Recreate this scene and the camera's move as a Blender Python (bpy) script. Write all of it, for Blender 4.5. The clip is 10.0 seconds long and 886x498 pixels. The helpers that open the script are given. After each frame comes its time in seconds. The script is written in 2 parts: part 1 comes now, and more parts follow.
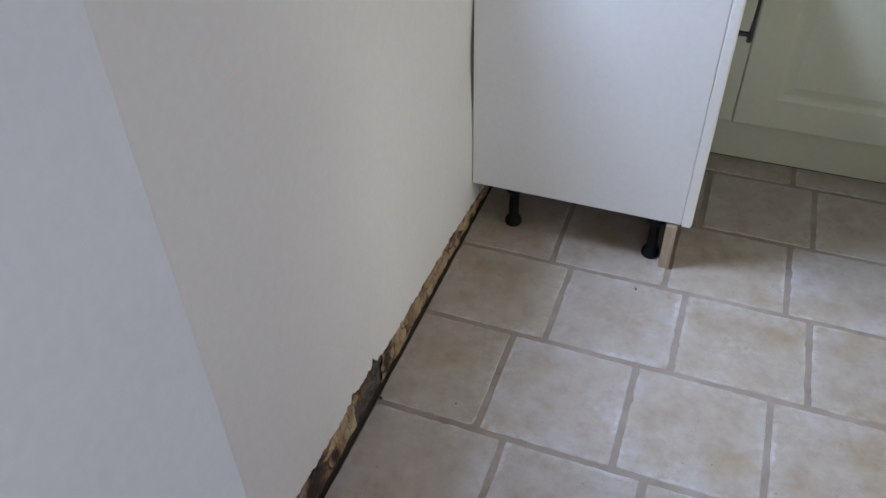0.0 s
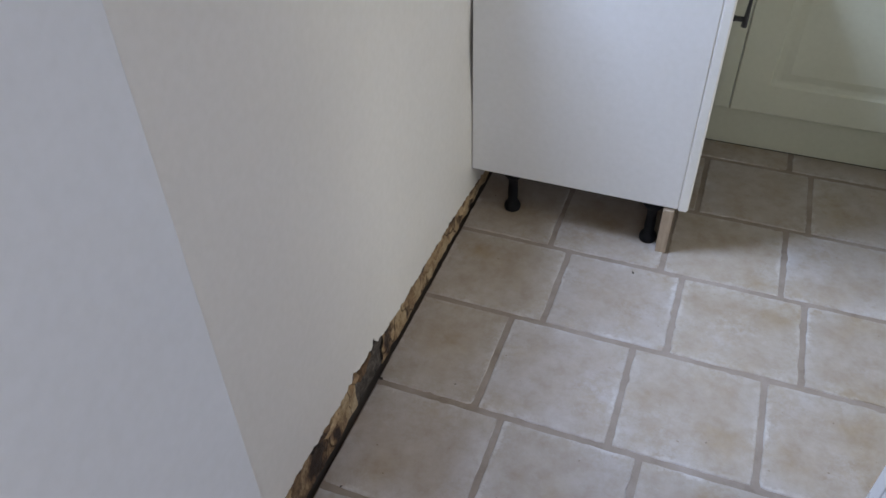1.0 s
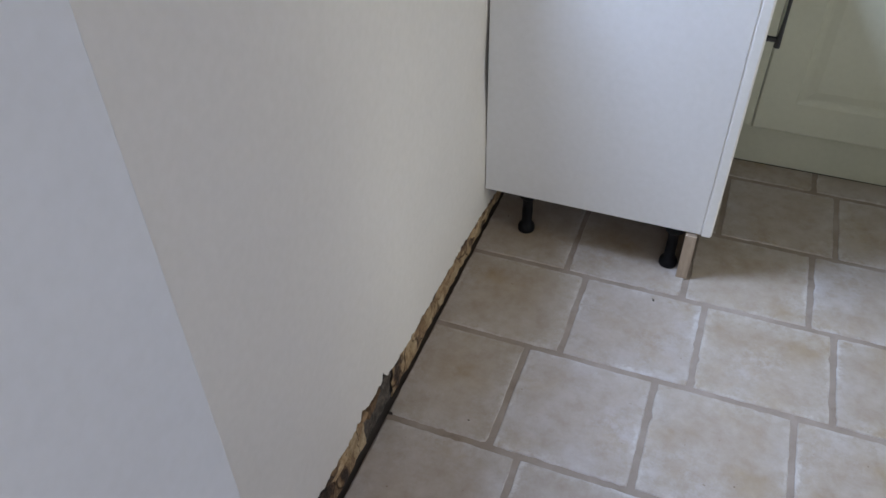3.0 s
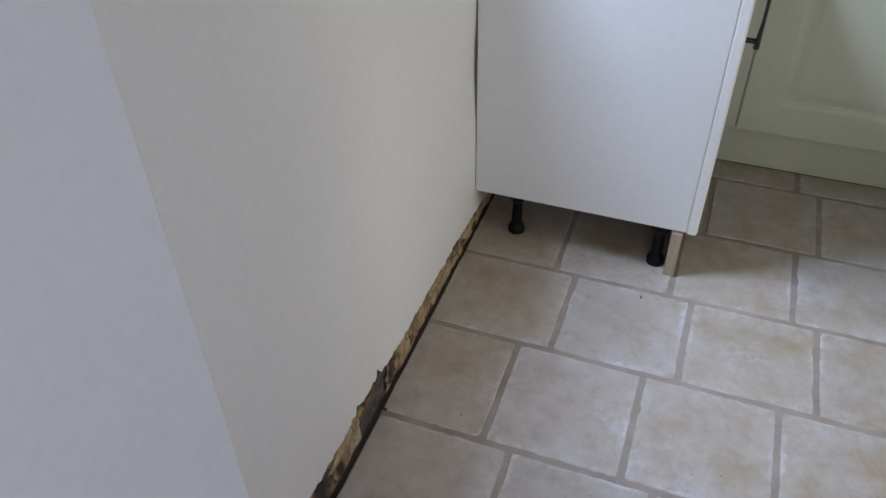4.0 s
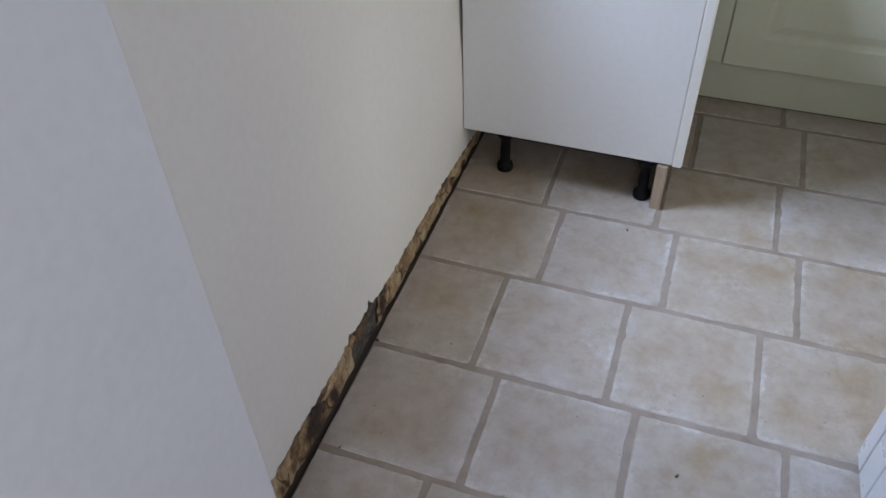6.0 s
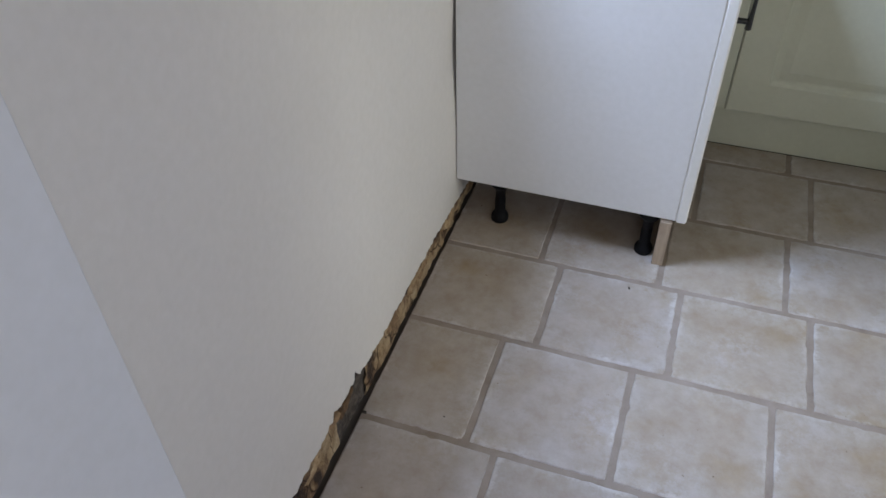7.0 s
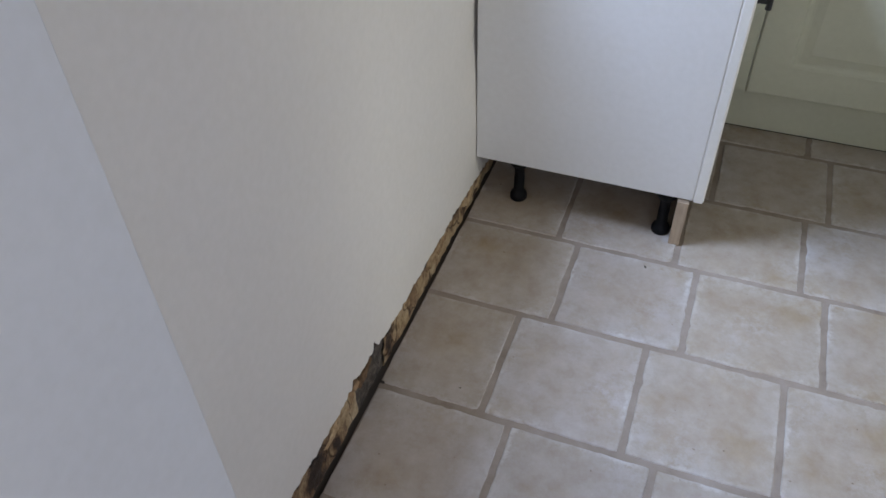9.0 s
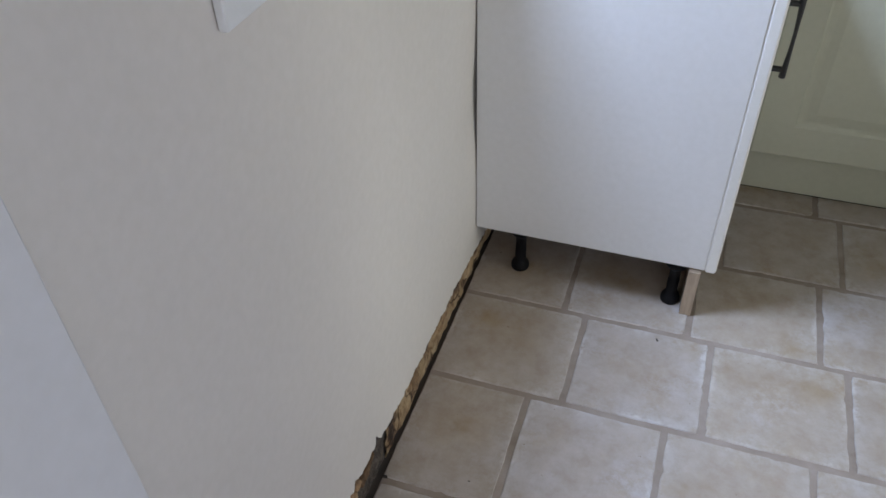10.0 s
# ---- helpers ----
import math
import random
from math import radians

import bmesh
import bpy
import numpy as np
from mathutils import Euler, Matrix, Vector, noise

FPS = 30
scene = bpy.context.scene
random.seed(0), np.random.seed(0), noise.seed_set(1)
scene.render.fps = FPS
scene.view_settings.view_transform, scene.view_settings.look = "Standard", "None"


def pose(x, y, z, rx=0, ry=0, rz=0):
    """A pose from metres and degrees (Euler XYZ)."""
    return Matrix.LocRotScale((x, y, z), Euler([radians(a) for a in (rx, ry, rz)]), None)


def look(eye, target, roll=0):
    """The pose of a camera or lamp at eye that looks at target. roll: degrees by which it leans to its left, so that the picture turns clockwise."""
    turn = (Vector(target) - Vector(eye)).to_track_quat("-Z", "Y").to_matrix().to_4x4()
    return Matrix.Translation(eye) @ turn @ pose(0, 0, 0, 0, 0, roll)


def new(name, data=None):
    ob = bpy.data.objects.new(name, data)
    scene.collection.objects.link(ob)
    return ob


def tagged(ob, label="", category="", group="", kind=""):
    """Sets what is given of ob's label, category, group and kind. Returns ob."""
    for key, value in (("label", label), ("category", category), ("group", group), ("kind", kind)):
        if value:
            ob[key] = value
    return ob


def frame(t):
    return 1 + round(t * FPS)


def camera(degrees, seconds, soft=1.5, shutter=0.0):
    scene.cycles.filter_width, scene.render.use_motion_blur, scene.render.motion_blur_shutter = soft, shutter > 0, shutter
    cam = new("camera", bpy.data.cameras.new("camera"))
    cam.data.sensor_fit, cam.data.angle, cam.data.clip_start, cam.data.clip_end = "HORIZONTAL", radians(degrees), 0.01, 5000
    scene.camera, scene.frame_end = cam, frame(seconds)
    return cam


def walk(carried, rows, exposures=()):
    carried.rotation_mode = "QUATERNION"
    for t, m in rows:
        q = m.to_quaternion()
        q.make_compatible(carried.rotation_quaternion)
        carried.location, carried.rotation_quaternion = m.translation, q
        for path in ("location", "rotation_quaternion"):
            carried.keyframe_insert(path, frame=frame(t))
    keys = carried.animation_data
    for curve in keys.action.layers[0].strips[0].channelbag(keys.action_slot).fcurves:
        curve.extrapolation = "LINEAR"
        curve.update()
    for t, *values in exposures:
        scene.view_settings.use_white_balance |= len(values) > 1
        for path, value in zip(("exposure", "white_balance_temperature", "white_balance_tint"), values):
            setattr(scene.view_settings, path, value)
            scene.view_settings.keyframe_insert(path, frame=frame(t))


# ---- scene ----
cam = camera(58.5, 10.0, soft=1.55)
PATH = [
    (0, (0.567, -1.677, 1.449), (0.016, -0.275, 0.133), -1.4),
    (0.5, (0.57, -1.675, 1.45), (-0.001, -0.283, 0.133), -2.0),
    (1, (0.587, -1.71, 1.45), (0.034, -0.321, 0.122), -1.6),
    (1.5, (0.593, -1.726, 1.458), (0.053, -0.288, 0.177), -1.7),
    (2, (0.58, -1.731, 1.461), (0.009, -0.315, 0.168), -1.7),
    (2.5, (0.544, -1.657, 1.444), (-0.004, -0.285, 0.096), -1.3),
    (2.7, (0.527, -1.611, 1.443), (-0.029, -0.229, 0.109), -1.4),
    (3.8, (0.515, -1.653, 1.429), (-0.02, -0.254, 0.102), -0.8),
    (4, (0.539, -1.662, 1.447), (-0.003, -0.251, 0.137), -1.3),
    (4.5, (0.554, -1.72, 1.449), (0.039, -0.335, 0.102), -1.1),
    (5, (0.575, -1.738, 1.444), (0.068, -0.319, 0.128), -1.0),
    (5.5, (0.578, -1.725, 1.445), (0.058, -0.344, 0.095), -2.1),
    (5.7, (0.584, -1.723, 1.43), (0.059, -0.369, 0.054), -2.2),
    (6.8, (0.544, -1.616, 1.415), (0.061, -0.259, 0.028), -2.1),
    (7, (0.524, -1.57, 1.427), (0.026, -0.19, 0.068), -1.4),
    (7.5, (0.502, -1.555, 1.416), (-0.017, -0.227, 0.014), -1.9),
    (8, (0.533, -1.625, 1.428), (0.047, -0.268, 0.042), -0.6),
    (8.5, (0.547, -1.638, 1.431), (0.065, -0.287, 0.038), -0.8),
    (9, (0.54, -1.608, 1.433), (0.003, -0.268, 0.048), -1.9),
    (9.5, (0.51, -1.547, 1.433), (-0.035, -0.18, 0.078), -2.1),
    (10, (0.453, -1.495, 1.434), (-0.063, -0.079, 0.119), -1.9),
]
walk(cam, [(t, look(eye, target, roll)) for t, eye, target, roll in PATH])

# ---- light ----
world = bpy.data.worlds.new("world")
scene.world = world
world.use_nodes = True
wn = world.node_tree
sky = wn.nodes.new("ShaderNodeTexSky")
sky.sky_type, sky.sun_disc = "NISHITA", False
sky.sun_elevation, sky.sun_rotation = radians(35), radians(150)
wn.links.new(sky.outputs["Color"], wn.nodes["Background"].inputs["Color"])
wn.nodes["Background"].inputs["Strength"].default_value = 0.12


def area_lamp(name, eye, target, sx, sy, power, colour):
    data = bpy.data.lights.new(name, "AREA")
    data.shape, data.size, data.size_y, data.energy, data.color = "RECTANGLE", sx, sy, power, colour
    lamp = new(name, data)
    lamp.matrix_world = look(eye, target)
    return lamp


# cool daylight through the west window; unseen east and hall fill lamps are added
area_lamp("west_window_daylight", (-0.23, -0.31, 1.94), (0.45, -0.27, 0.45), 0.38, 0.24, 44.5, (0.52, 0.67, 1.0))
# unseen fill from the east, added to brighten the plaster wall
area_lamp("east_fill", (3.40, -0.45, 1.10), (0.0, -0.45, 0.6), 0.76, 1.9, 21.0, (0.93, 0.945, 0.88))
# unseen fill in the hall, added for the doorway corner and near wall
area_lamp("hall_east_fill", (2.40, -2.45, 1.85), (0.3, -0.9, 0.3), 0.9, 0.6, 18.8, (0.87, 0.89, 1.0))
# unseen fill from the south, added to lift the end panel and near floor
area_lamp("hall_south_fill", (1.15, -4.0, 1.60), (0.3, -0.4, 0.3), 1.0, 1.0, 11.8, (0.87, 0.885, 1.0))


# ---- materials ----
def material(name, colour, rough=0.5, metal=0.0, spec=0.5):
    m = bpy.data.materials.new(name)
    m.use_nodes = True
    b = m.node_tree.nodes["Principled BSDF"]
    b.inputs["Base Color"].default_value = (*colour, 1)
    b.inputs["Roughness"].default_value, b.inputs["Metallic"].default_value = rough, metal
    b.inputs["Specular IOR Level"].default_value = spec
    return m, m.node_tree, b


def node(tree, kind, **values):
    n = tree.nodes.new(kind)
    for key, value in values.items():
        n.inputs[key.replace("_", " ")].default_value = value
    return n


def noise_at(tree, coord, scale, detail=4.0, rough=0.55):
    n = node(tree, "ShaderNodeTexNoise", Scale=scale, Detail=detail, Roughness=rough)
    tree.links.new(coord, n.inputs["Vector"])
    return n.outputs["Fac"]


def ramp(tree, fac, stops):
    n = tree.nodes.new("ShaderNodeValToRGB")
    e = n.color_ramp.elements
    while len(e) < len(stops):
        e.new(0.5)
    for el, (at, c) in zip(e, stops):
        el.position, el.color = at, (*c, 1) if len(c) == 3 else c
    tree.links.new(fac, n.inputs["Fac"])
    return n.outputs["Color"]


def mix(tree, fac, a, b, kind="MIX"):
    n = tree.nodes.new("ShaderNodeMix")
    n.data_type, n.blend_type = "RGBA", kind
    for socket, value in ((n.inputs["Factor"], fac), (n.inputs[6], a), (n.inputs[7], b)):
        if isinstance(value, bpy.types.NodeSocket):
            tree.links.new(value, socket)
        else:
            socket.default_value = value if isinstance(value, (int, float)) else (*value, 1)
    return n.outputs[2]


def maths(tree, op, a, b=0.0):
    n = tree.nodes.new("ShaderNodeMath")
    n.operation = op
    for socket, value in zip(n.inputs, (a, b)):
        if isinstance(value, bpy.types.NodeSocket):
            tree.links.new(value, socket)
        else:
            socket.default_value = value
    return n.outputs[0]


def bump(tree, b, height, strength, distance):
    n = node(tree, "ShaderNodeBump", Strength=strength, Distance=distance)
    tree.links.new(height, n.inputs["Height"])
    tree.links.new(n.outputs["Normal"], b.inputs["Normal"])


def place(tree):
    return tree.nodes.new("ShaderNodeNewGeometry").outputs["Position"]


def painted(name, colour, rough, grain=350.0, relief=0.0004, blotch=0.05, spec=0.4):
    """Paint on plaster or board: faint blotches and a fine roller or sprayed grain."""
    m, t, b = material(name, colour, rough, 0.0, spec)
    p = place(t)
    dark = tuple(c * (1 - blotch) for c in colour)
    light = tuple(min(1, c * (1 + blotch)) for c in colour)
    c = ramp(t, noise_at(t, p, 3.0, 5.0), [(0.3, dark), (0.7, light)])
    c2 = ramp(t, noise_at(t, p, 60.0, 3.0), [(0.3, (0.96, 0.96, 0.95)), (0.7, (1.0, 1.0, 1.0))])
    t.links.new(mix(t, 1.0, c, c2, "MULTIPLY"), b.inputs["Base Color"])
    r = ramp(t, noise_at(t, p, 9.0, 4.0), [(0.3, (rough * 0.85,) * 3), (0.7, (min(1, rough * 1.1),) * 3)])
    t.links.new(r, b.inputs["Roughness"])
    bump(t, b, noise_at(t, p, grain, 3.0), 0.35, relief)
    return m


wall_paint = painted("wall_paint", (0.742, 0.704, 0.657), 0.75, 200.0, 0.00025, 0.02)
white_paint = painted("white_paint", (0.625, 0.63, 0.645), 0.6, 220.0, 0.0002, 0.02)
room_paint = painted("room_paint", (0.72, 0.655, 0.48), 0.75, 200.0, 0.00025, 0.02)
ceiling_paint = painted("ceiling_paint", (0.8, 0.8, 0.78), 0.8)
gloss_white = painted("gloss_white", (0.78, 0.79, 0.8), 0.3, 120.0, 0.0003, 0.02, 0.5)
melamine = painted("melamine", (0.77, 0.762, 0.755), 0.36, 700.0, 0.00012, 0.012, 0.5)
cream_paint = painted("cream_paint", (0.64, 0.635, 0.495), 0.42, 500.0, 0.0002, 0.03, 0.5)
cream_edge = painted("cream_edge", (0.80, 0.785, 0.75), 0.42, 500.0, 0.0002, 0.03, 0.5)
switch_plastic = painted("switch_plastic", (0.8, 0.81, 0.82), 0.3, 400.0, 0.0001, 0.01, 0.5)
black_plastic, _, _ = material("black_plastic", (0.006, 0.006, 0.007), 0.55, 0.0, 0.15)
black_iron = painted("black_iron", (0.014, 0.014, 0.016), 0.45, 300.0, 0.0003, 0.3, 0.5)
gap_shade, _, _ = material("gap_shade", (0.085, 0.07, 0.058), 0.9)


def rubble_material():
    """Old backing plaster and timber grounds laid bare: ochre, tan and grey."""
    m, t, b = material("bare_plaster", (0.3, 0.22, 0.14), 0.9)
    p = place(t)
    mp = t.nodes.new("ShaderNodeMapping")
    mp.inputs["Rotation"].default_value = (0.6, 0.0, 0.0)
    mp.inputs["Scale"].default_value = (1.0, 1.0, 0.45)
    t.links.new(p, mp.inputs["Vector"])
    q = mp.outputs["Vector"]
    c = ramp(t, noise_at(t, q, 13.0, 5.0, 0.66), [(0.39, (0.045, 0.028, 0.02)), (0.46, (0.20, 0.12, 0.065)), (0.53, (0.40, 0.28, 0.155)), (0.68, (0.58, 0.46, 0.30))])
    cracks = ramp(t, maths(t, "ABSOLUTE", maths(t, "SUBTRACT", noise_at(t, q, 10.0, 2.0, 0.5), 0.5)), [(0.003, (0.2, 0.15, 0.11)), (0.012, (1.0, 1.0, 1.0))])
    c = mix(t, 1.0, c, cracks, "MULTIPLY")
    c2 = ramp(t, noise_at(t, p, 90.0, 5.0, 0.7), [(0.3, (0.62, 0.58, 0.52)), (0.6, (1.0, 1.0, 1.0))])
    t.links.new(mix(t, 1.0, c, c2, "MULTIPLY"), b.inputs["Base Color"])
    bump(t, b, noise_at(t, p, 120.0, 6.0, 0.7), 0.9, 0.004)
    return m


bare_plaster = rubble_material()


def mortar_material():
    m, t, b = material("grey_mortar", (0.1, 0.095, 0.09), 0.95)
    p = place(t)
    t.links.new(ramp(t, noise_at(t, p, 45.0, 6.0, 0.7), [(0.35, (0.02, 0.016, 0.013)), (0.55, (0.082, 0.066, 0.053)), (0.75, (0.19, 0.16, 0.13))]), b.inputs["Base Color"])
    bump(t, b, noise_at(t, p, 90.0, 6.0, 0.7), 0.9, 0.004)
    return m


grey_mortar = mortar_material()


def wood_material():
    m, t, b = material("raw_board", (0.5, 0.36, 0.24), 0.7)
    p = place(t)
    mp = t.nodes.new("ShaderNodeMapping")
    mp.inputs["Scale"].default_value = (1.0, 1.0, 0.12)
    t.links.new(p, mp.inputs["Vector"])
    t.links.new(ramp(t, noise_at(t, mp.outputs["Vector"], 160.0, 4.0), [(0.3, (0.34, 0.26, 0.19)), (0.7, (0.48, 0.38, 0.28))]), b.inputs["Base Color"])
    return m


raw_board = wood_material()
# board colour darkened to deepen the shade under the base unit
shaded_chipboard = painted("shaded_chipboard", (0.24, 0.18, 0.125), 0.85, 200.0, 0.0008, 0.15)


def tile_material():
    """Worn stone-look tile: buff with ochre clouds, pale scuffed borders, fine specks."""
    m, t, b = material("floor_tile", (0.5, 0.44, 0.36), 0.42)
    p = place(t)
    info = t.nodes.new("ShaderNodeObjectInfo")
    shift = t.nodes.new("ShaderNodeVectorMath")
    shift.operation = "ADD"
    three = t.nodes.new("ShaderNodeCombineXYZ")
    t.links.new(maths(t, "MULTIPLY", info.outputs["Random"], 37.0), three.inputs["Z"])
    t.links.new(p, shift.inputs[0])
    t.links.new(three.outputs[0], shift.inputs[1])
    q = shift.outputs[0]
    clouds = ramp(t, noise_at(t, q, 7.5, 5.0, 0.6), [(0.26, (0.372, 0.293, 0.196)), (0.47, (0.413, 0.353, 0.292)), (0.68, (0.452, 0.402, 0.357))])
    spots = ramp(t, noise_at(t, q, 24.0, 6.0, 0.68), [(0.32, (0.86, 0.80, 0.73)), (0.5, (0.98, 0.97, 0.96)), (0.68, (1.10, 1.10, 1.11))])
    base = mix(t, 0.8, clouds, mix(t, 1.0, clouds, spots, "MULTIPLY"))
    ochre = ramp(t, noise_at(t, q, 13.0, 5.0, 0.65), [(0.58, (0, 0, 0)), (0.74, (1, 1, 1))])
    base = mix(t, maths(t, "MULTIPLY", maths(t, "MULTIPLY", ochre, info.outputs["Random"]), 0.42), base, (0.36, 0.255, 0.155))
    # distance from the border, roughened by noise
    gen = t.nodes.new("ShaderNodeTexCoord").outputs["Generated"]
    sep = t.nodes.new("ShaderNodeSeparateXYZ")
    t.links.new(gen, sep.inputs[0])
    ax = maths(t, "ABSOLUTE", maths(t, "SUBTRACT", sep.outputs["X"], 0.5))
    ay = maths(t, "ABSOLUTE", maths(t, "SUBTRACT", sep.outputs["Y"], 0.5))
    far = maths(t, "MAXIMUM", ax, ay)
    rough_far = maths(t, "ADD", far, maths(t, "MULTIPLY", maths(t, "SUBTRACT", noise_at(t, q, 14.0, 5.0, 0.65), 0.5), 0.62))
    edge = ramp(t, rough_far, [(0.28, (0, 0, 0)), (0.58, (1, 1, 1))])
    streak = ramp(t, noise_at(t, q, 42.0, 6.0, 0.7), [(0.42, (0.25, 0.25, 0.25)), (0.60, (1, 1, 1))])
    worn = mix(t, maths(t, "MULTIPLY", maths(t, "MULTIPLY", edge, streak), 0.66), base, (0.545, 0.52, 0.50))
    scuff = ramp(t, noise_at(t, q, 5.5, 4.0, 0.6), [(0.46, (0, 0, 0)), (0.64, (1, 1, 1))])
    fine = ramp(t, noise_at(t, q, 32.0, 7.0, 0.75), [(0.44, (0, 0, 0)), (0.62, (1, 1, 1))])
    worn = mix(t, maths(t, "MULTIPLY", maths(t, "MULTIPLY", scuff, fine), 0.5), worn, (0.55, 0.53, 0.535))
    specks = ramp(t, noise_at(t, q, 75.0, 2.0, 0.5), [(0.20, (0.5, 0.42, 0.35)), (0.25, (1, 1, 1))])
    rim = ramp(t, maths(t, "ADD", far, maths(t, "MULTIPLY", maths(t, "SUBTRACT", noise_at(t, q, 48.0, 6.0, 0.75), 0.5), 0.17)), [(0.455, (0, 0, 0)), (0.485, (1, 1, 1))])
    patchy = ramp(t, noise_at(t, q, 11.0, 3.0, 0.6), [(0.47, (0, 0, 0)), (0.68, (1, 1, 1))])
    worn = mix(t, maths(t, "MULTIPLY", maths(t, "MULTIPLY", rim, patchy), 0.6), worn, (0.68, 0.665, 0.65))
    tint = ramp(t, info.outputs["Random"], [(0.0, (1.03, 1.03, 1.04)), (0.5, (0.97, 0.96, 0.95)), (1.0, (0.95, 0.92, 0.86))])
    t.links.new(mix(t, 1.0, mix(t, 1.0, worn, specks, "MULTIPLY"), tint, "MULTIPLY"), b.inputs["Base Color"])
    r = ramp(t, noise_at(t, q, 18.0, 5.0, 0.6), [(0.3, (0.34,) * 3), (0.7, (0.52,) * 3)])
    t.links.new(r, b.inputs["Roughness"])
    h = maths(t, "ADD", noise_at(t, q, 22.0, 5.0, 0.6), maths(t, "MULTIPLY", noise_at(t, q, 160.0, 3.0), 0.15))
    bump(t, b, h, 0.5, 0.0022)
    return m


floor_tile = tile_material()


def grout_material():
    m, t, b = material("grout", (0.3, 0.25, 0.2), 0.7)
    p = place(t)
    c = ramp(t, noise_at(t, p, 9.0, 6.0, 0.65), [(0.28, (0.21, 0.16, 0.12)), (0.42, (0.29, 0.233, 0.185)), (0.7, (0.375, 0.313, 0.262))])
    t.links.new(c, b.inputs["Base Color"])
    bump(t, b, noise_at(t, p, 140.0, 4.0), 0.5, 0.001)
    return m


grout = grout_material()


# ---- mesh helpers ----
def linked(name, bm, mat, parent=None, smooth=False):
    mesh = bpy.data.meshes.new(name)
    bmesh.ops.recalc_face_normals(bm, faces=bm.faces)
    bm.to_mesh(mesh)
    bm.free()
    mesh.materials.append(mat)
    if smooth:
        for f in mesh.polygons:
            f.use_smooth = True
    ob = new(name, mesh)
    ob.parent = parent
    return ob


def part(name, bm, mat, parent, label="", smooth=False):
    ob = linked(name, bm, mat, parent, smooth)
    return tagged(ob, label) if label else ob


def thing(name, label, category, at=(0, 0, 0), group=""):
    ob = new(name)
    ob.location = at
    return tagged(ob, label, category, group)


def block(x0, x1, y0, y1, z0, z1, bevel=0.0, segments=2, into=None):
    bm = into or bmesh.new()
    made = bmesh.ops.create_cube(bm, size=1.0, matrix=Matrix.LocRotScale(((x0 + x1) / 2, (y0 + y1) / 2, (z0 + z1) / 2), None, (x1 - x0, y1 - y0, z1 - z0)))
    if bevel:
        edges = list({e for v in made["verts"] for e in v.link_edges})
        bmesh.ops.bevel(bm, geom=edges, offset=bevel, segments=segments, profile=0.5, affect="EDGES")
    return bm


def turned(rows, centre, segments=24):
    """A body turned round a vertical axis: rows of radius and height."""
    bm = bmesh.new()
    rings = []
    for r, z in rows:
        rings.append([bm.verts.new((centre[0] + r * math.cos(2 * math.pi * k / segments), centre[1] + r * math.sin(2 * math.pi * k / segments), z)) for k in range(segments)])
    for a, b in zip(rings, rings[1:]):
        for k in range(segments):
            bm.faces.new((a[k], a[(k + 1) % segments], b[(k + 1) % segments], b[k]))
    bm.faces.new(rings[0][::-1])
    bm.faces.new(rings[-1])
    return bm


def tube(path, radii, segments=12):
    """A rod along a path, of a radius at each point (across x and y)."""
    bm = bmesh.new()
    rings = []
    for i, (p, r) in enumerate(zip(path, radii)):
        p = Vector(p)
        ahead = (Vector(path[min(i + 1, len(path) - 1)]) - Vector(path[max(i - 1, 0)])).normalized()
        side = ahead.cross(Vector((0, 1, 0))).normalized()
        up = side.cross(ahead)
        rings.append([bm.verts.new(p + side * r[0] * math.cos(2 * math.pi * k / segments) + up * r[1] * math.sin(2 * math.pi * k / segments)) for k in range(segments)])
    for a, b in zip(rings, rings[1:]):
        for k in range(segments):
            bm.faces.new((a[k], a[(k + 1) % segments], b[(k + 1) % segments], b[k]))
    bm.faces.new(rings[0][::-1])
    bm.faces.new(rings[-1])
    return bm


def structure(name, bm, mat, label, category):
    return tagged(linked(name, bm, mat), label, category, "", "structure")


# ---- the shell of the place ----
EAST, NORTH, SOUTH, TOP = 3.4, 1.25, -1.28, 2.4
JAMB, THICK = 0.152, 0.13          # doorway's side, doorway wall's thickness
DOOR_X = 1.042

# masonry behind the plaster of the kitchen's west wall
WIN_Y, WIN_Z = (-0.52, -0.09), (1.26, 2.10)
SCREEN_Z = 1.77          # unseen plaster hangs down to here, added to screen the far door from the lamp


def masonry(lo, hi, around):
    bm = bmesh.new()
    if around:
        for y0, y1, z0, z1 in ((SOUTH, WIN_Y[0], lo, hi), (WIN_Y[1], NORTH + 0.1, lo, hi), (WIN_Y[0], WIN_Y[1], lo, WIN_Z[0]), (WIN_Y[0], WIN_Y[1], WIN_Z[1], hi)):
            block(-0.25, -0.034, y0, y1, z0, z1, into=bm)
    else:
        block(-0.25, -0.034, SOUTH, NORTH + 0.1, lo, hi, into=bm)
    return bm


structure("wall_west_foot", masonry(-0.05, 0.2, False), grey_mortar, "bare grey masonry behind the plaster wall", "wall")
structure("wall_west", masonry(0.2, TOP, True), white_paint, "thick wall with a window opening", "wall")


BREAKS = [(-1.400, 0.112), (-1.066, 0.114), (-0.975, 0.117), (-0.935, 0.108), (-0.905, 0.112), (-0.841, 0.108), (-0.790, 0.114), (-0.777, 0.110), (-0.768, 0.131), (-0.747, 0.114),
          (-0.690, 0.111), (-0.673, 0.114), (-0.666, 0.133), (-0.645, 0.104), (-0.600, 0.096), (-0.562, 0.093), (-0.500, 0.088), (-0.458, 0.093), (-0.400, 0.085), (-0.326, 0.088), (-0.250, 0.080),
          (-0.181, 0.085), (-0.100, 0.074), (-0.021, 0.068), (0.060, 0.060), (0.120, 0.052), (0.400, 0.048), (1.300, 0.045)]


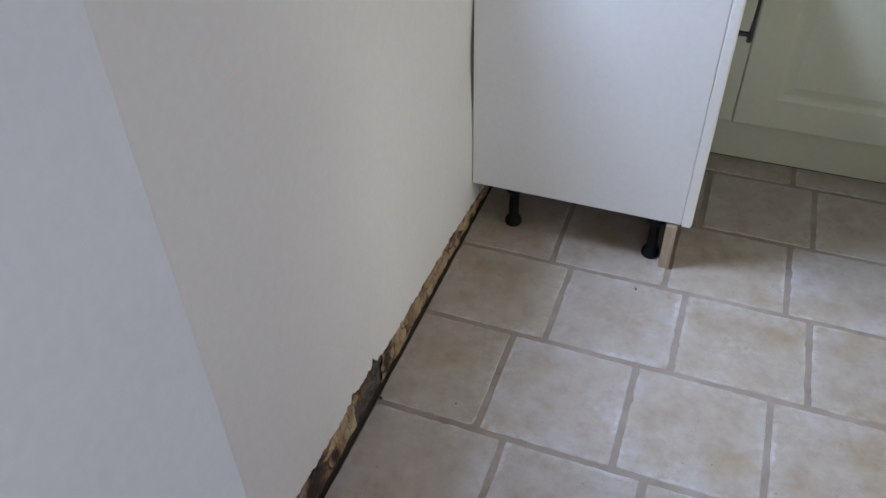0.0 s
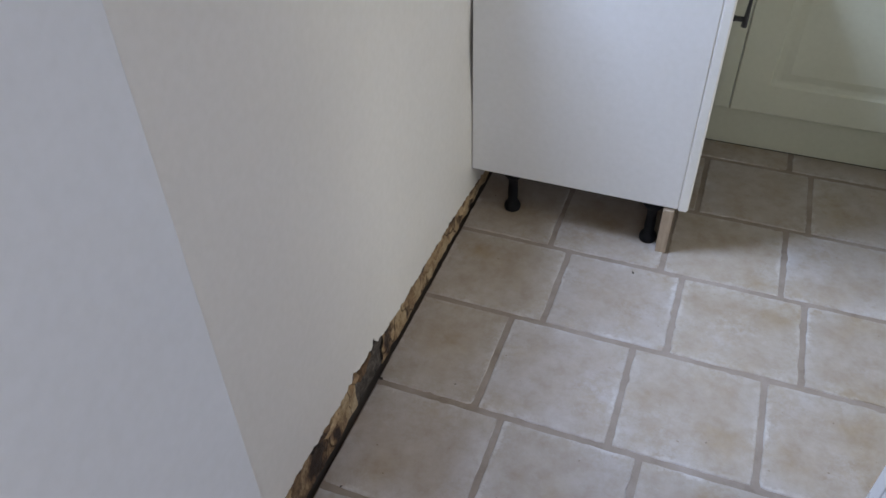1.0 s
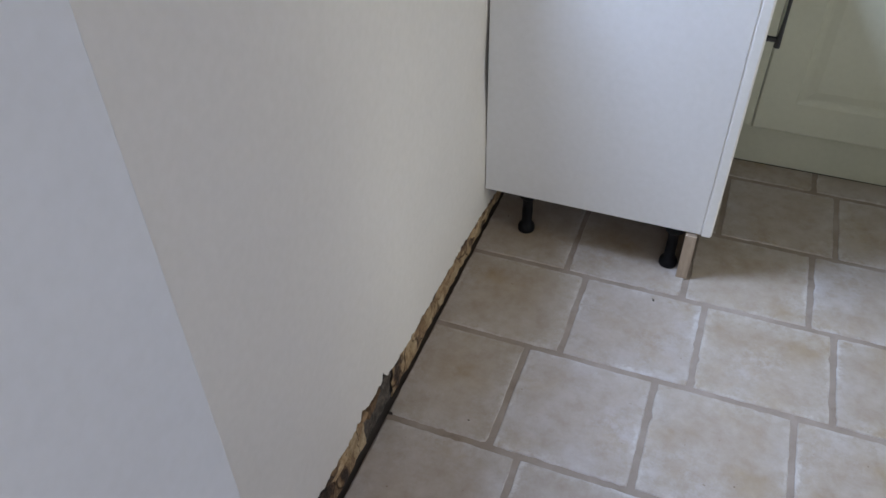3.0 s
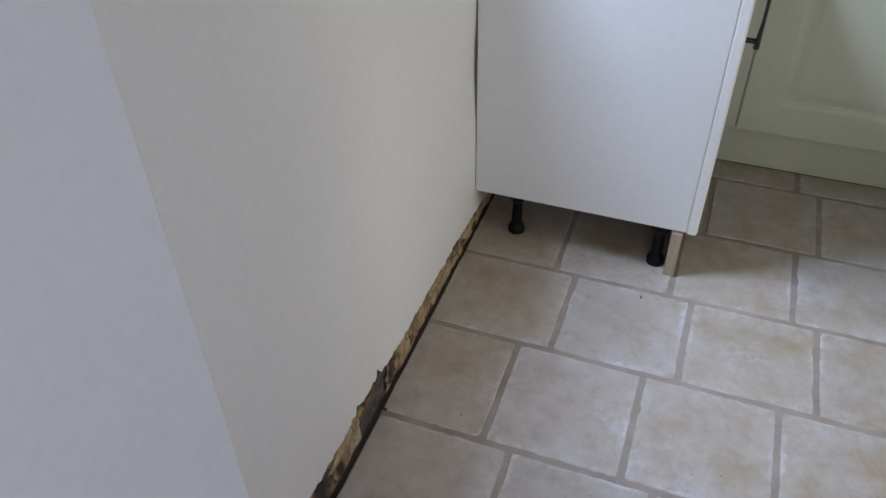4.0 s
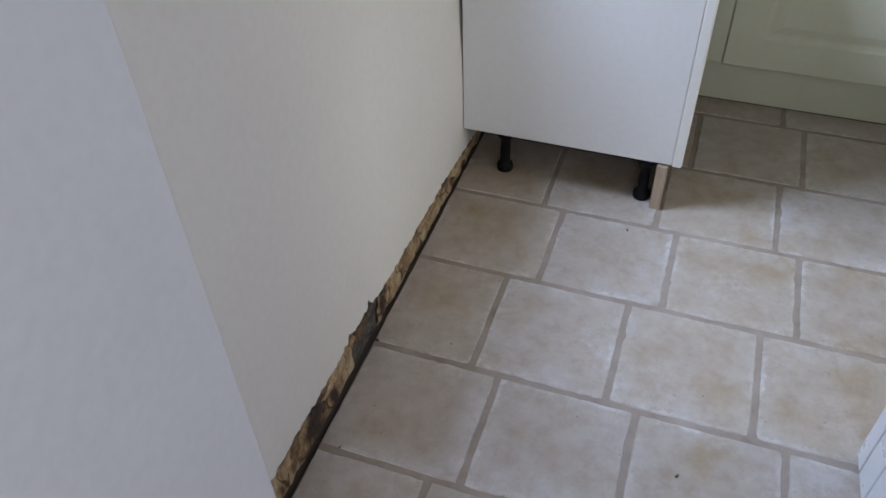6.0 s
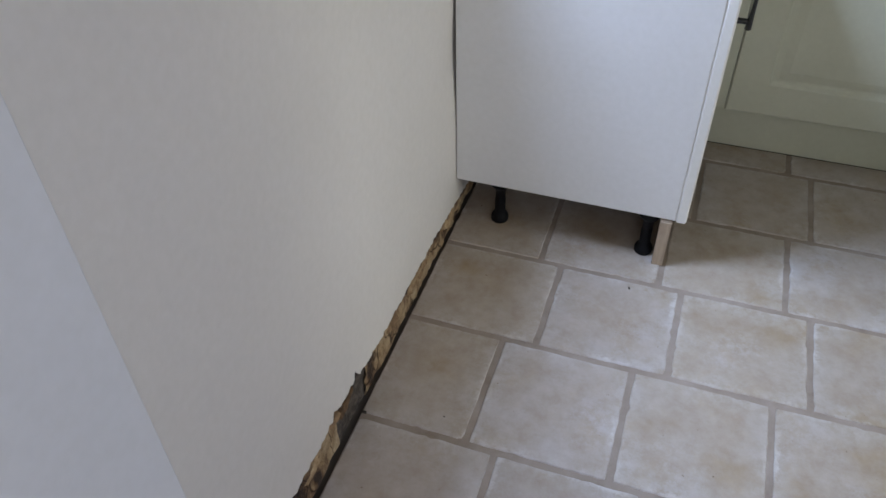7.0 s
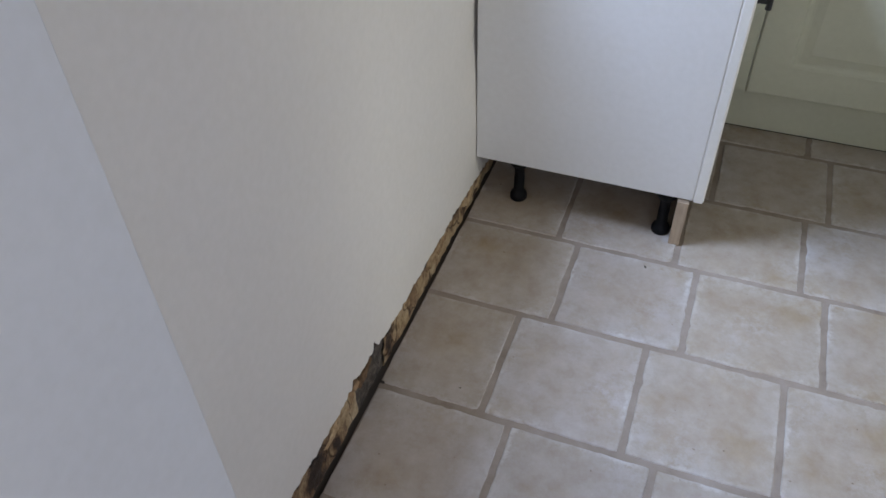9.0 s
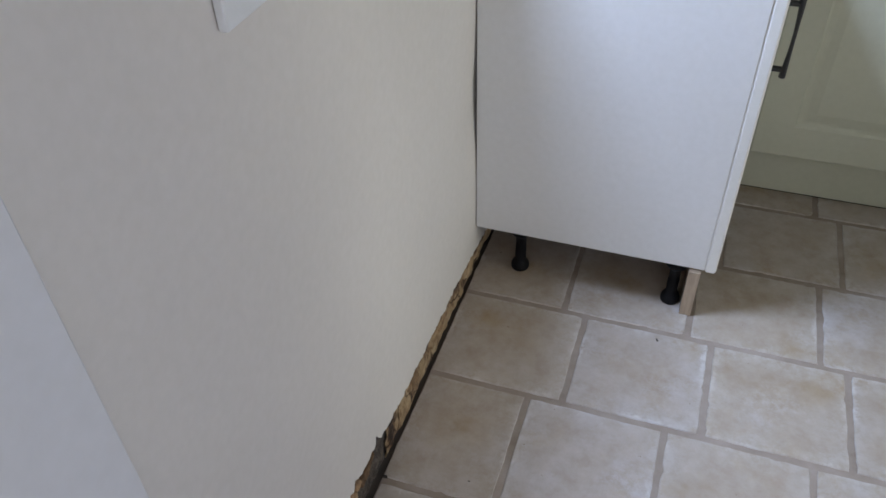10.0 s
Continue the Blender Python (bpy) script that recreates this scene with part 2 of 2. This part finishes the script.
def torn(y):
    for (a, u), (b, v) in zip(BREAKS, BREAKS[1:]):
        if y <= b:
            return u + (v - u) * (y - a) / (b - a)
    return BREAKS[-1][1]


def wall_skin(y, z):
    """How far the plaster's face stands from the true plane: it hollows beside the unit."""
    hollow = -0.0075 * math.exp(-((z - 0.52) / 0.12) ** 2) * math.exp(-((y - 0.05) / 0.22) ** 2)
    return hollow - 0.002 + 0.002 * noise.noise((y * 1.7, z * 1.7, 3.0))


def plaster_wall():
    """Skim coat: a sheet with a broken lower edge and its own thickness."""
    bm = bmesh.new()
    ys = [-1.40 + 0.004 * k for k in range(int(2.66 / 0.004) + 1)]
    zs = [0.006, 0.02, 0.05, 0.1, 0.16, 0.24, 0.32, 0.4, 0.46, 0.52, 0.58, 0.66, 0.75, 0.9, 1.1, 1.23, 1.4, SCREEN_Z, 1.8, 2.09, TOP]
    front, back = [], []
    for k, y in enumerate(ys):
        low = torn(y) + 0.006 * noise.noise((y * 24, 0.0, 1.0)) + (0.005 + 0.004 * math.exp(-((y + 0.70) / 0.08) ** 2)) * noise.noise((y * 70, 0.0, 5.0)) + 0.003 * noise.noise((y * 190, 0.0, 8.0))
        column = []
        for i, z in enumerate(zs):
            h = low + (z - 0.006) * (TOP - low) / (TOP - 0.006)
            curl = 0.003 * noise.noise((y * 60, 2.0, 0.0)) if i == 0 else 0.0
            column.append(bm.verts.new((wall_skin(y, h) + curl, y, h)))
        lip = low + 0.004 * noise.noise((y * 90, 7.0, 0.0)) + 0.002
        behind = [bm.verts.new((-0.013, y + 0.002 * noise.noise((y * 150, 1.0, 9.0)), lip)), bm.verts.new((-0.013, y, TOP))]
        front.append(column), back.append(behind)
    for a, b, c, d in zip(front, front[1:], back, back[1:]):
        for i in range(len(zs) - 1):
            mid = (a[i].co + b[i + 1].co) / 2
            if not (WIN_Y[0] < mid.y < WIN_Y[1] and WIN_Z[0] - 0.05 < mid.z < SCREEN_Z):
                bm.faces.new((a[i], b[i], b[i + 1], a[i + 1]))
        bm.faces.new((a[0], c[0], d[0], b[0]))
    return bm


structure("wall_west_plaster", plaster_wall(), wall_paint, "cream-painted plaster wall, broken along its foot", "wall")


def hem(y):
    """Height at which the undercoat breaks off over the floor's edge: higher before the mortar patch."""
    step = 1 / (1 + math.exp((y + 0.66) / 0.04))
    return -0.008 + 0.009 * step + (0.003 + 0.006 * step) * noise.noise((y * 12, 2.0, 0.0))


def floor_edge(y):
    """How far the floor's edge stands off the wall's plane."""
    return 0.0015 + 0.001 / (1 + math.exp((y + 0.66) / 0.03))


def backing_coat(start, end, set_back, drop):
    """The rough undercoat that shows under the broken skim, hollowed out along the floor."""
    bm = bmesh.new()
    ys = [start + 0.005 * k for k in range(int((end - start) / 0.005) + 1)]
    rough = max(set_back, 0.0)
    rows = []
    for y in ys:
        foot = hem(y) - drop + 0.007 * noise.noise((y * 22, 4.0, 0.0)) + 0.004 * noise.noise((y * 75, 4.0, 2.0))
        top = 0.15
        column = [bm.verts.new((-0.033, y, foot + 0.004))]
        for i in range(11):
            z = foot + (top - foot) * i / 10
            ledge = 0.005 * noise.noise((y * 17, z * 26, 6.0)) + 0.004 * noise.noise((y * 38, z * 60, 2.0))
            x = -0.0065 - set_back + ledge + (0.002 + 0.8 * rough) * noise.noise((y * 60, z * 90, 0.0))
            x = min(x, -0.0005) - 0.008 * max(0.0, (z - torn(y)) / 0.03) - 0.006 * max(0.0, 1 - (z - foot) / 0.022)
            column.append(bm.verts.new((max(x, -0.032), y, z)))
        rows.append(column)
    for a, b in zip(rows, rows[1:]):
        for i in range(len(a) - 1):
            bm.faces.new((a[i], b[i], b[i + 1], a[i + 1]))
    return bm


def flake_material(name, pale, dark):
    m, t, b = material(name, pale, 0.9)
    p = place(t)
    c = ramp(t, noise_at(t, p, 55.0, 6.0, 0.7), [(0.32, dark), (0.6, pale)])
    info = t.nodes.new("ShaderNodeObjectInfo")
    tint = ramp(t, info.outputs["Random"], [(0.0, (0.45, 0.38, 0.32)), (0.45, (0.9, 0.84, 0.74)), (1.0, (1.1, 1.05, 0.95))])
    t.links.new(mix(t, 1.0, c, tint, "MULTIPLY"), b.inputs["Base Color"])
    bump(t, b, noise_at(t, p, 150.0, 6.0, 0.7), 0.8, 0.002)
    return m


flake_tan = flake_material("flake_tan", (0.52, 0.40, 0.26), (0.27, 0.17, 0.09))
flake_brown = flake_material("flake_brown", (0.33, 0.22, 0.13), (0.12, 0.08, 0.05))


def plaster_flakes(parent):
    """Broken lumps and scabs of undercoat that cling on along the torn edge."""
    rng = random.Random(11)
    y = SOUTH + 0.02
    while y < 0.16:
        long, tall = rng.uniform(0.03, 0.11), rng.uniform(0.016, 0.040)
        in_patch = -0.78 < y < -0.60
        bm = bmesh.new()
        n, front, back = 9, [], []
        top = torn(y) + (-0.012 if in_patch else rng.uniform(-0.014, 0.004))
        for k in range(n):
            a = 2 * math.pi * k / n
            r = rng.uniform(0.55, 1.15)
            dy, dz = 0.5 * long * r * math.cos(a), 0.5 * tall * r * math.sin(a) + 0.25 * tall * math.cos(a)
            front.append(bm.verts.new((rng.uniform(-0.0012, 0.0012) + (0.0015 if dz < 0 else -0.002), dy * 0.86, dz * 0.86)))
            back.append(bm.verts.new((-0.010, dy * 1.05, dz * 1.05)))
        mid = bm.verts.new((rng.uniform(0.0, 0.0022), rng.uniform(-0.1, 0.1) * long, 0.0))
        for k in range(n):
            j = (k + 1) % n
            bm.faces.new((front[k], front[j], mid))
            bm.faces.new((back[k], back[j], front[j], front[k]))
        if rng.random() < (0.4 if in_patch else 0.7):
            ob = linked("plaster_flake", bm, flake_brown if in_patch else rng.choice((flake_tan, flake_tan, flake_brown)), parent)
            ob.location = (rng.uniform(-0.004, 0.0015), y, max(top - tall * 0.5, 0.012))
        else:
            bm.free()
        y += long * rng.uniform(0.7, 1.3)


UNDER = "crumbling ochre undercoat where the skirting was torn off"
undercoat = structure("wall_west_undercoat", backing_coat(SOUTH, -0.765, -0.0015, 0.0), bare_plaster, UNDER, "wall")
structure("wall_west_undercoat", backing_coat(-0.62, 1.24, -0.0015, 0.0), bare_plaster, UNDER, "wall")
plaster_flakes(undercoat)
structure("wall_west_mortar", backing_coat(-0.80, -0.57, 0.005, 0.012), grey_mortar, "dark grey mortar patch at the wall's foot", "wall")


def wall_with_opening(at0, at1, lo, hi, o0, o1, z0, z1):
    """A wall across x with an opening from o0 to o1 and z0 to z1."""
    bm = bmesh.new()
    for a, b, c, d in ((lo, o0, 0, TOP), (o1, hi, 0, TOP), (o0, o1, 0, z0), (o0, o1, z1, TOP)):
        if b - a > 0.001 and d - c > 0.001:
            block(a, b, at0, at1, c, d, into=bm)
    return bm


structure("wall_hall_west", block(-0.25, JAMB, -4.0, SOUTH, -0.05, TOP, 0.0012), white_paint, "smooth white-painted hall wall ending at a square corner", "wall")
structure("wall_south", wall_with_opening(SOUTH - THICK, SOUTH, JAMB + 0.001, EAST, JAMB + 0.001, DOOR_X + 0.03, -0.1, 2.03), white_paint, "white-painted wall over a doorway", "wall")
structure("wall_north", block(-0.03, 1.26, NORTH, NORTH + 0.1, 0, TOP), room_paint, "plain cream-painted wall", "wall")
# out-of-view wall, added to keep the east light off the far floor
structure("wall_light_block", block(1.26, EAST, -0.05, NORTH + 0.1, 0, TOP), room_paint, "unseen cream-painted wall added to block east light from the far units", "wall")


def east_opening_wall():
    bm = bmesh.new()
    for y0, y1, z0, z1 in ((SOUTH - THICK, -0.84, 0, TOP), (-0.06, -0.05, 0, TOP), (-0.84, -0.06, 0, 0.12), (-0.84, -0.06, 2.08, TOP)):
        block(EAST, EAST + 0.1, y0, y1, z0, z1, into=bm)
    return bm


# the opening is added to let the east fill through
structure("wall_east", east_opening_wall(), room_paint, "unseen cream-painted wall with an opening added for the east fill lamp", "wall")


def hall_opening_wall():
    bm = bmesh.new()
    for y0, y1, z0, z1 in ((-4.0, -2.92, 0, TOP), (-1.98, SOUTH - THICK, 0, TOP), (-2.92, -1.98, 0, 1.50), (-2.92, -1.98, 2.20, TOP)):
        block(2.4, 2.5, y0, y1, z0, z1, into=bm)
    return bm


# high opening added for the hall's east fill
structure("wall_hall_east", hall_opening_wall(), white_paint, "unseen white-painted hall wall with a high opening added for a fill lamp", "wall")
# opening added for the south fill
structure("wall_hall_south", wall_with_opening(-4.1, -4.0, 0.05, 2.5, 0.62, 1.68, 1.07, 2.13), white_paint, "unseen white-painted hall wall with an opening added for the south fill lamp", "wall")
structure("ceiling", block(-0.2, EAST + 0.1, -4.1, NORTH + 0.1, TOP, TOP + 0.1), ceiling_paint, "plain white ceiling", "ceiling")

# ---- floor ----
floor = structure("floor", block(0.0015, EAST, -4.0, NORTH, -0.05, -0.0022), grout, "buff stone-look tiled floor with wide brown joints", "floor")
# solid strip along the wall; the gap's shade is put into its colour
structure("floor_edge_shade", block(-0.034, 0.0015, SOUTH, NORTH, -0.05, -0.011), gap_shade, "strip coloured dark for the shaded gap between the floor and the wall", "gap")

ROW_JOINTS = [-1.55, -1.258, -0.964, -0.675, -0.371, -0.086, 0.198, 0.487, 0.775, 1.06, 1.36]
ROW_STARTS = [0.31, 0.245, 0.306, 0.238, 0.314, 0.2565, 0.3135, 0.251, 0.31, 0.25]
PITCH, JOINT = 0.303, 0.0138


def floor_piece(x0, x1, y0, y1, seed):
    """One tile with wandering, softly worn borders."""
    bm = bmesh.new()
    rng = random.Random(seed)
    cx, cy, n = (x0 + x1) / 2, (y0 + y1) / 2, 18
    ring = []
    for (ax, ay), (bx, by) in (((x0, y0), (x1, y0)), ((x1, y0), (x1, y1)), ((x1, y1), (x0, y1)), ((x0, y1), (x0, y0))):
        for k in range(n):
            f = k / n
            x, y = ax + (bx - ax) * f, ay + (by - ay) * f
            w = 0.0018
            if k == 0:
                x += (cx - x) * 0.007
                y += (cy - y) * 0.007
            x += w * noise.noise((x * 13, y * 13, seed * 1.7)) + rng.uniform(-0.001, 0.001)
            y += w * noise.noise((x * 13, y * 13, seed * 1.7 + 50)) + rng.uniform(-0.001, 0.001)
            if rng.random() < 0.035:
                chip = rng.uniform(0.012, 0.028)
                x, y = x + (cx - x) * chip, y + (cy - y) * chip
            ring.append((x - cx, y - cy))
    top = [bm.verts.new((x * 0.986, y * 0.986, 0.0)) for x, y in ring]
    low = [bm.verts.new((x, y, -0.0026)) for x, y in ring]
    bm.faces.new(top)
    for k in range(len(ring)):
        j = (k + 1) % len(ring)
        bm.faces.new((low[k], low[j], top[j], top[k]))
    ob = linked("tile", bm, floor_tile, floor)
    ob.location = (cx, cy, 0)
    return ob


def lay_floor():
    count = 0
    for row, start in enumerate(ROW_STARTS):
        y0, y1 = ROW_JOINTS[row] + JOINT / 2, min(ROW_JOINTS[row + 1] - JOINT / 2, NORTH - 0.002)
        for k in range(-1, 11):
            x0, x1 = start + k * PITCH + JOINT / 2, start + (k + 1) * PITCH - JOINT / 2
            x0, x1 = max(x0, floor_edge(y0)), min(x1, EAST - 0.003)
            if x0 < 0.05:
                x0 = floor_edge(y0)
            if y0 < SOUTH:
                x0 = max(x0, JAMB + 0.004)
            if x1 - x0 > 0.04:
                count += 1
                floor_piece(x0, x1, y0, y1, count)


# ---- kitchen units ----
def panelled_front(bm, along, front, out, a0, a1, z0, z1, thick, stile=0.097):
    """A raised-panel door. It lies across 'along' (x or y), its face at 'front', looking the way 'out' (+1 or -1) on the other axis."""
    def at(a, depth, z):
        d = front - out * depth
        return (a, d, z) if along == "x" else (d, a, z)
    loops = []
    for inset, depth in ((0.003, thick), (0.0, thick - 0.004), (0.0, 0.004), (0.004, 0.0), (stile, 0.0), (stile + 0.006, 0.0045), (stile + 0.014, 0.006), (stile + 0.022, 0.006), (stile + 0.046, 0.001), (stile + 0.05, 0.001)):
        loops.append([bm.verts.new(at(a, depth, z)) for a, z in ((a0 + inset, z0 + inset), (a1 - inset, z0 + inset), (a1 - inset, z1 - inset), (a0 + inset, z1 - inset))])
    for u, v in zip(loops, loops[1:]):
        for k in range(4):
            bm.faces.new((u[k], u[(k + 1) % 4], v[(k + 1) % 4], v[k]))
    bm.faces.new(loops[0][::-1])
    bm.faces.new(loops[-1])
    return bm


def bow_handle(parent, x, y, z0, z1):
    """Black bow handle: two posts and a bar, waisted in the middle."""
    posts = (z0 + 0.016, z1 - 0.016)
    path, radii = [], []
    for k in range(17):
        f = k / 16
        s = math.sin(math.pi * f)
        path.append((x + 0.0255 + 0.0022 * s, y, z0 + (z1 - z0) * f))
        radii.append((0.0068 - 0.0030 * s, 0.0080 - 0.0026 * s))
    bar = part("handle", tube(path, radii), black_iron, parent, "black iron bow handle", True)
    for z in posts:
        part("handle_post", tube([(x - 0.001, y, z), (x + 0.006, y, z), (x + 0.027, y, z)], [(0.0078, 0.0078), (0.0058, 0.0058), (0.006, 0.006)]), black_iron, bar, "", True)


def leg(parent, x, y, top):
    rows = [(0.0225, 0.0005), (0.0235, 0.004), (0.0235, 0.013), (0.021, 0.020), (0.0165, 0.026), (0.0142, 0.034), (0.0142, 0.075), (0.0135, 0.078), (0.0135, 0.108), (0.02, 0.112), (0.031, 0.128), (0.031, top)]
    ob = part("leg", turned(rows, (x, y)), black_plastic, parent, "black plastic adjustable leg", True)
    return ob


def end_unit():
    unit = thing("base_cabinet", "white base unit standing on black plastic legs", "cabinet", (0.3, 0.3, 0.0))
    back = Matrix.Translation((-0.3, -0.3, 0))
    part("end_panel", block(0.0008, 0.5652, 0.0, 0.018, 0.146, 0.87, 0.0018), melamine, unit, "plain white melamine end panel")
    part("bottom_panel", block(0.006, 0.556, 0.019, 0.56, 0.147, 0.165), shaded_chipboard, unit)
    part("back_panel", block(0.016, 0.024, 0.019, 0.56, 0.166, 0.87), melamine, unit)
    part("top_panel", block(0.025, 0.556, 0.019, 0.56, 0.852, 0.87), melamine, unit)
    part("side_panel", block(0.025, 0.556, 0.545, 0.56, 0.166, 0.851), melamine, unit)
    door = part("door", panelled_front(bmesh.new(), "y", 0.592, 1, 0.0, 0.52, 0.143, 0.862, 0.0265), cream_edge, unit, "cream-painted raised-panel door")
    bow_handle(door, 0.592, 0.044, 0.644, 0.811)
    for x, y in ((0.110, 0.045), (0.503, 0.036), (0.110, 0.50), (0.503, 0.50)):
        leg(unit, x, y, 0.1465)
    for ob in unit.children:
        ob.matrix_basis = back @ ob.matrix_basis
    return unit


end_unit()


def plinth(label, at, board, trim, trim_name, mat, trim_mat):
    unit = thing("plinth", label, "plinth", at)
    back = Matrix.Translation(-Vector(at))
    part("board", block(*board, 0.001), mat, unit)
    part(trim_name, block(*trim), trim_mat, unit)
    for ob in unit.children:
        ob.matrix_basis = back @ ob.matrix_basis


plinth("raw-ended wooden plinth board under the white base unit", (0.545, 0.3, 0.0), (0.531, 0.559, -0.008, 0.5865, 0.0005, 0.1425), (0.5315, 0.5585, -0.010, -0.0081, 0.001, 0.1420), "cut_end", shaded_chipboard, raw_board)
corner_post = tagged(linked("corner_post", block(0.5925, 0.6394, 0.5535, 0.58, 0.146, 0.866, 0.002), cream_paint), "narrow cream-painted corner filler post between units", "filler post")


def far_unit(x0, x1):
    unit = thing("base_cabinet", "cream base unit with a raised-panel door and plinth", "cabinet", ((x0 + x1) / 2, 0.9, 0.0), "far base units")
    back = Matrix.Translation((-(x0 + x1) / 2, -0.9, 0))
    part("carcass", block(x0, x1, 0.5755, 1.2, 0.146, 0.87), melamine, unit)
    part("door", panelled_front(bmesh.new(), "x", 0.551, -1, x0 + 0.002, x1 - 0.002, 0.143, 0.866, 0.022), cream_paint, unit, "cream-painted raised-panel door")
    for x in (x0 + 0.06, x1 - 0.06):
        leg(unit, x, 0.72, 0.1455)
    for ob in unit.children:
        ob.matrix_basis = back @ ob.matrix_basis
    return unit


far_unit(0.6395, 1.2395)
plinth("long cream-painted plinth under the far units", (0.91, 0.595, 0.0), (0.5605, 1.258, 0.587, 0.603, 0.003, 0.144), (0.5605, 1.258, 0.588, 0.602, 0.0003, 0.0029), "seal_strip", cream_paint, black_plastic)


# ---- light switch ----
def wall_switch():
    unit = thing("light_switch", "white plastic light switch on the cream wall", "light switch", (0.0, -0.835, 1.129))
    off = Matrix.Translation((0, 0.835, -1.129))
    part("plate", block(-0.001, 0.011, -0.878, -0.792, 1.086, 1.172, 0.003, 3), switch_plastic, unit)
    part("rocker", block(0.0105, 0.015, -0.847, -0.823, 1.114, 1.144, 0.002, 3), switch_plastic, unit)
    for y in (-0.865, -0.805):
        part("screw", block(0.0105, 0.0125, y - 0.003, y + 0.003, 1.126, 1.132, 0.001), switch_plastic, unit)
    for ob in unit.children:
        ob.matrix_basis = off @ ob.matrix_basis


wall_switch()


# ---- open door ----
def open_door():
    width, high, thick = 0.657, 1.98, 0.036
    hinge = (1.058, SOUTH - 0.018)
    unit = thing("door", "open white-painted boarded door standing into the kitchen", "door", (hinge[0], hinge[1], 0.0))
    part("core", block(0.0, width - 0.048, 0.007 - thick, -0.007, 0.012, high - 0.004), gloss_white, unit)
    part("edge_board", block(width - 0.046, width, -thick, 0.0, 0.008, high, 0.003), gloss_white, unit)
    step = 0.0698
    for k in range(9):
        a = width - 0.048 - (k + 1) * step
        part("board", block(max(a, 0.0) + 0.001, a + step - 0.001, 0.0005 - thick, -0.0005, 0.008, high, 0.0035), gloss_white, unit)
    unit.rotation_euler = (0, 0, math.atan2(-0.66 - hinge[1], DOOR_X - hinge[0]))
    return unit


open_door()


def grit(x, y, size, seed):
    bm = bmesh.new()
    bmesh.ops.create_icosphere(bm, subdivisions=2, radius=size)
    for v in bm.verts:
        v.co *= 1 + 0.5 * noise.noise(v.co * 300 + Vector((seed, 0, 0)))
        v.co.z = max(v.co.z * 0.5, -size * 0.3)
    ob = linked("grit", bm, grey_mortar)
    ob.scale = (1.5, 0.8, 0.8)
    ob.rotation_euler = (0, 0, seed * 2.1)
    ob.location = (x, y, size * 0.3)
    tagged(ob, "small dark crumb of grit on the tiles", "grit", "grit on the floor")


grit(0.492, -0.116, 0.0034, 1)
grit(0.710, -0.804, 0.0036, 2)
grit(0.006, -0.668, 0.0048, 3)
grit(0.045, -0.955, 0.0022, 5)
grit(0.176, -0.625, 0.0017, 6)

lay_floor()
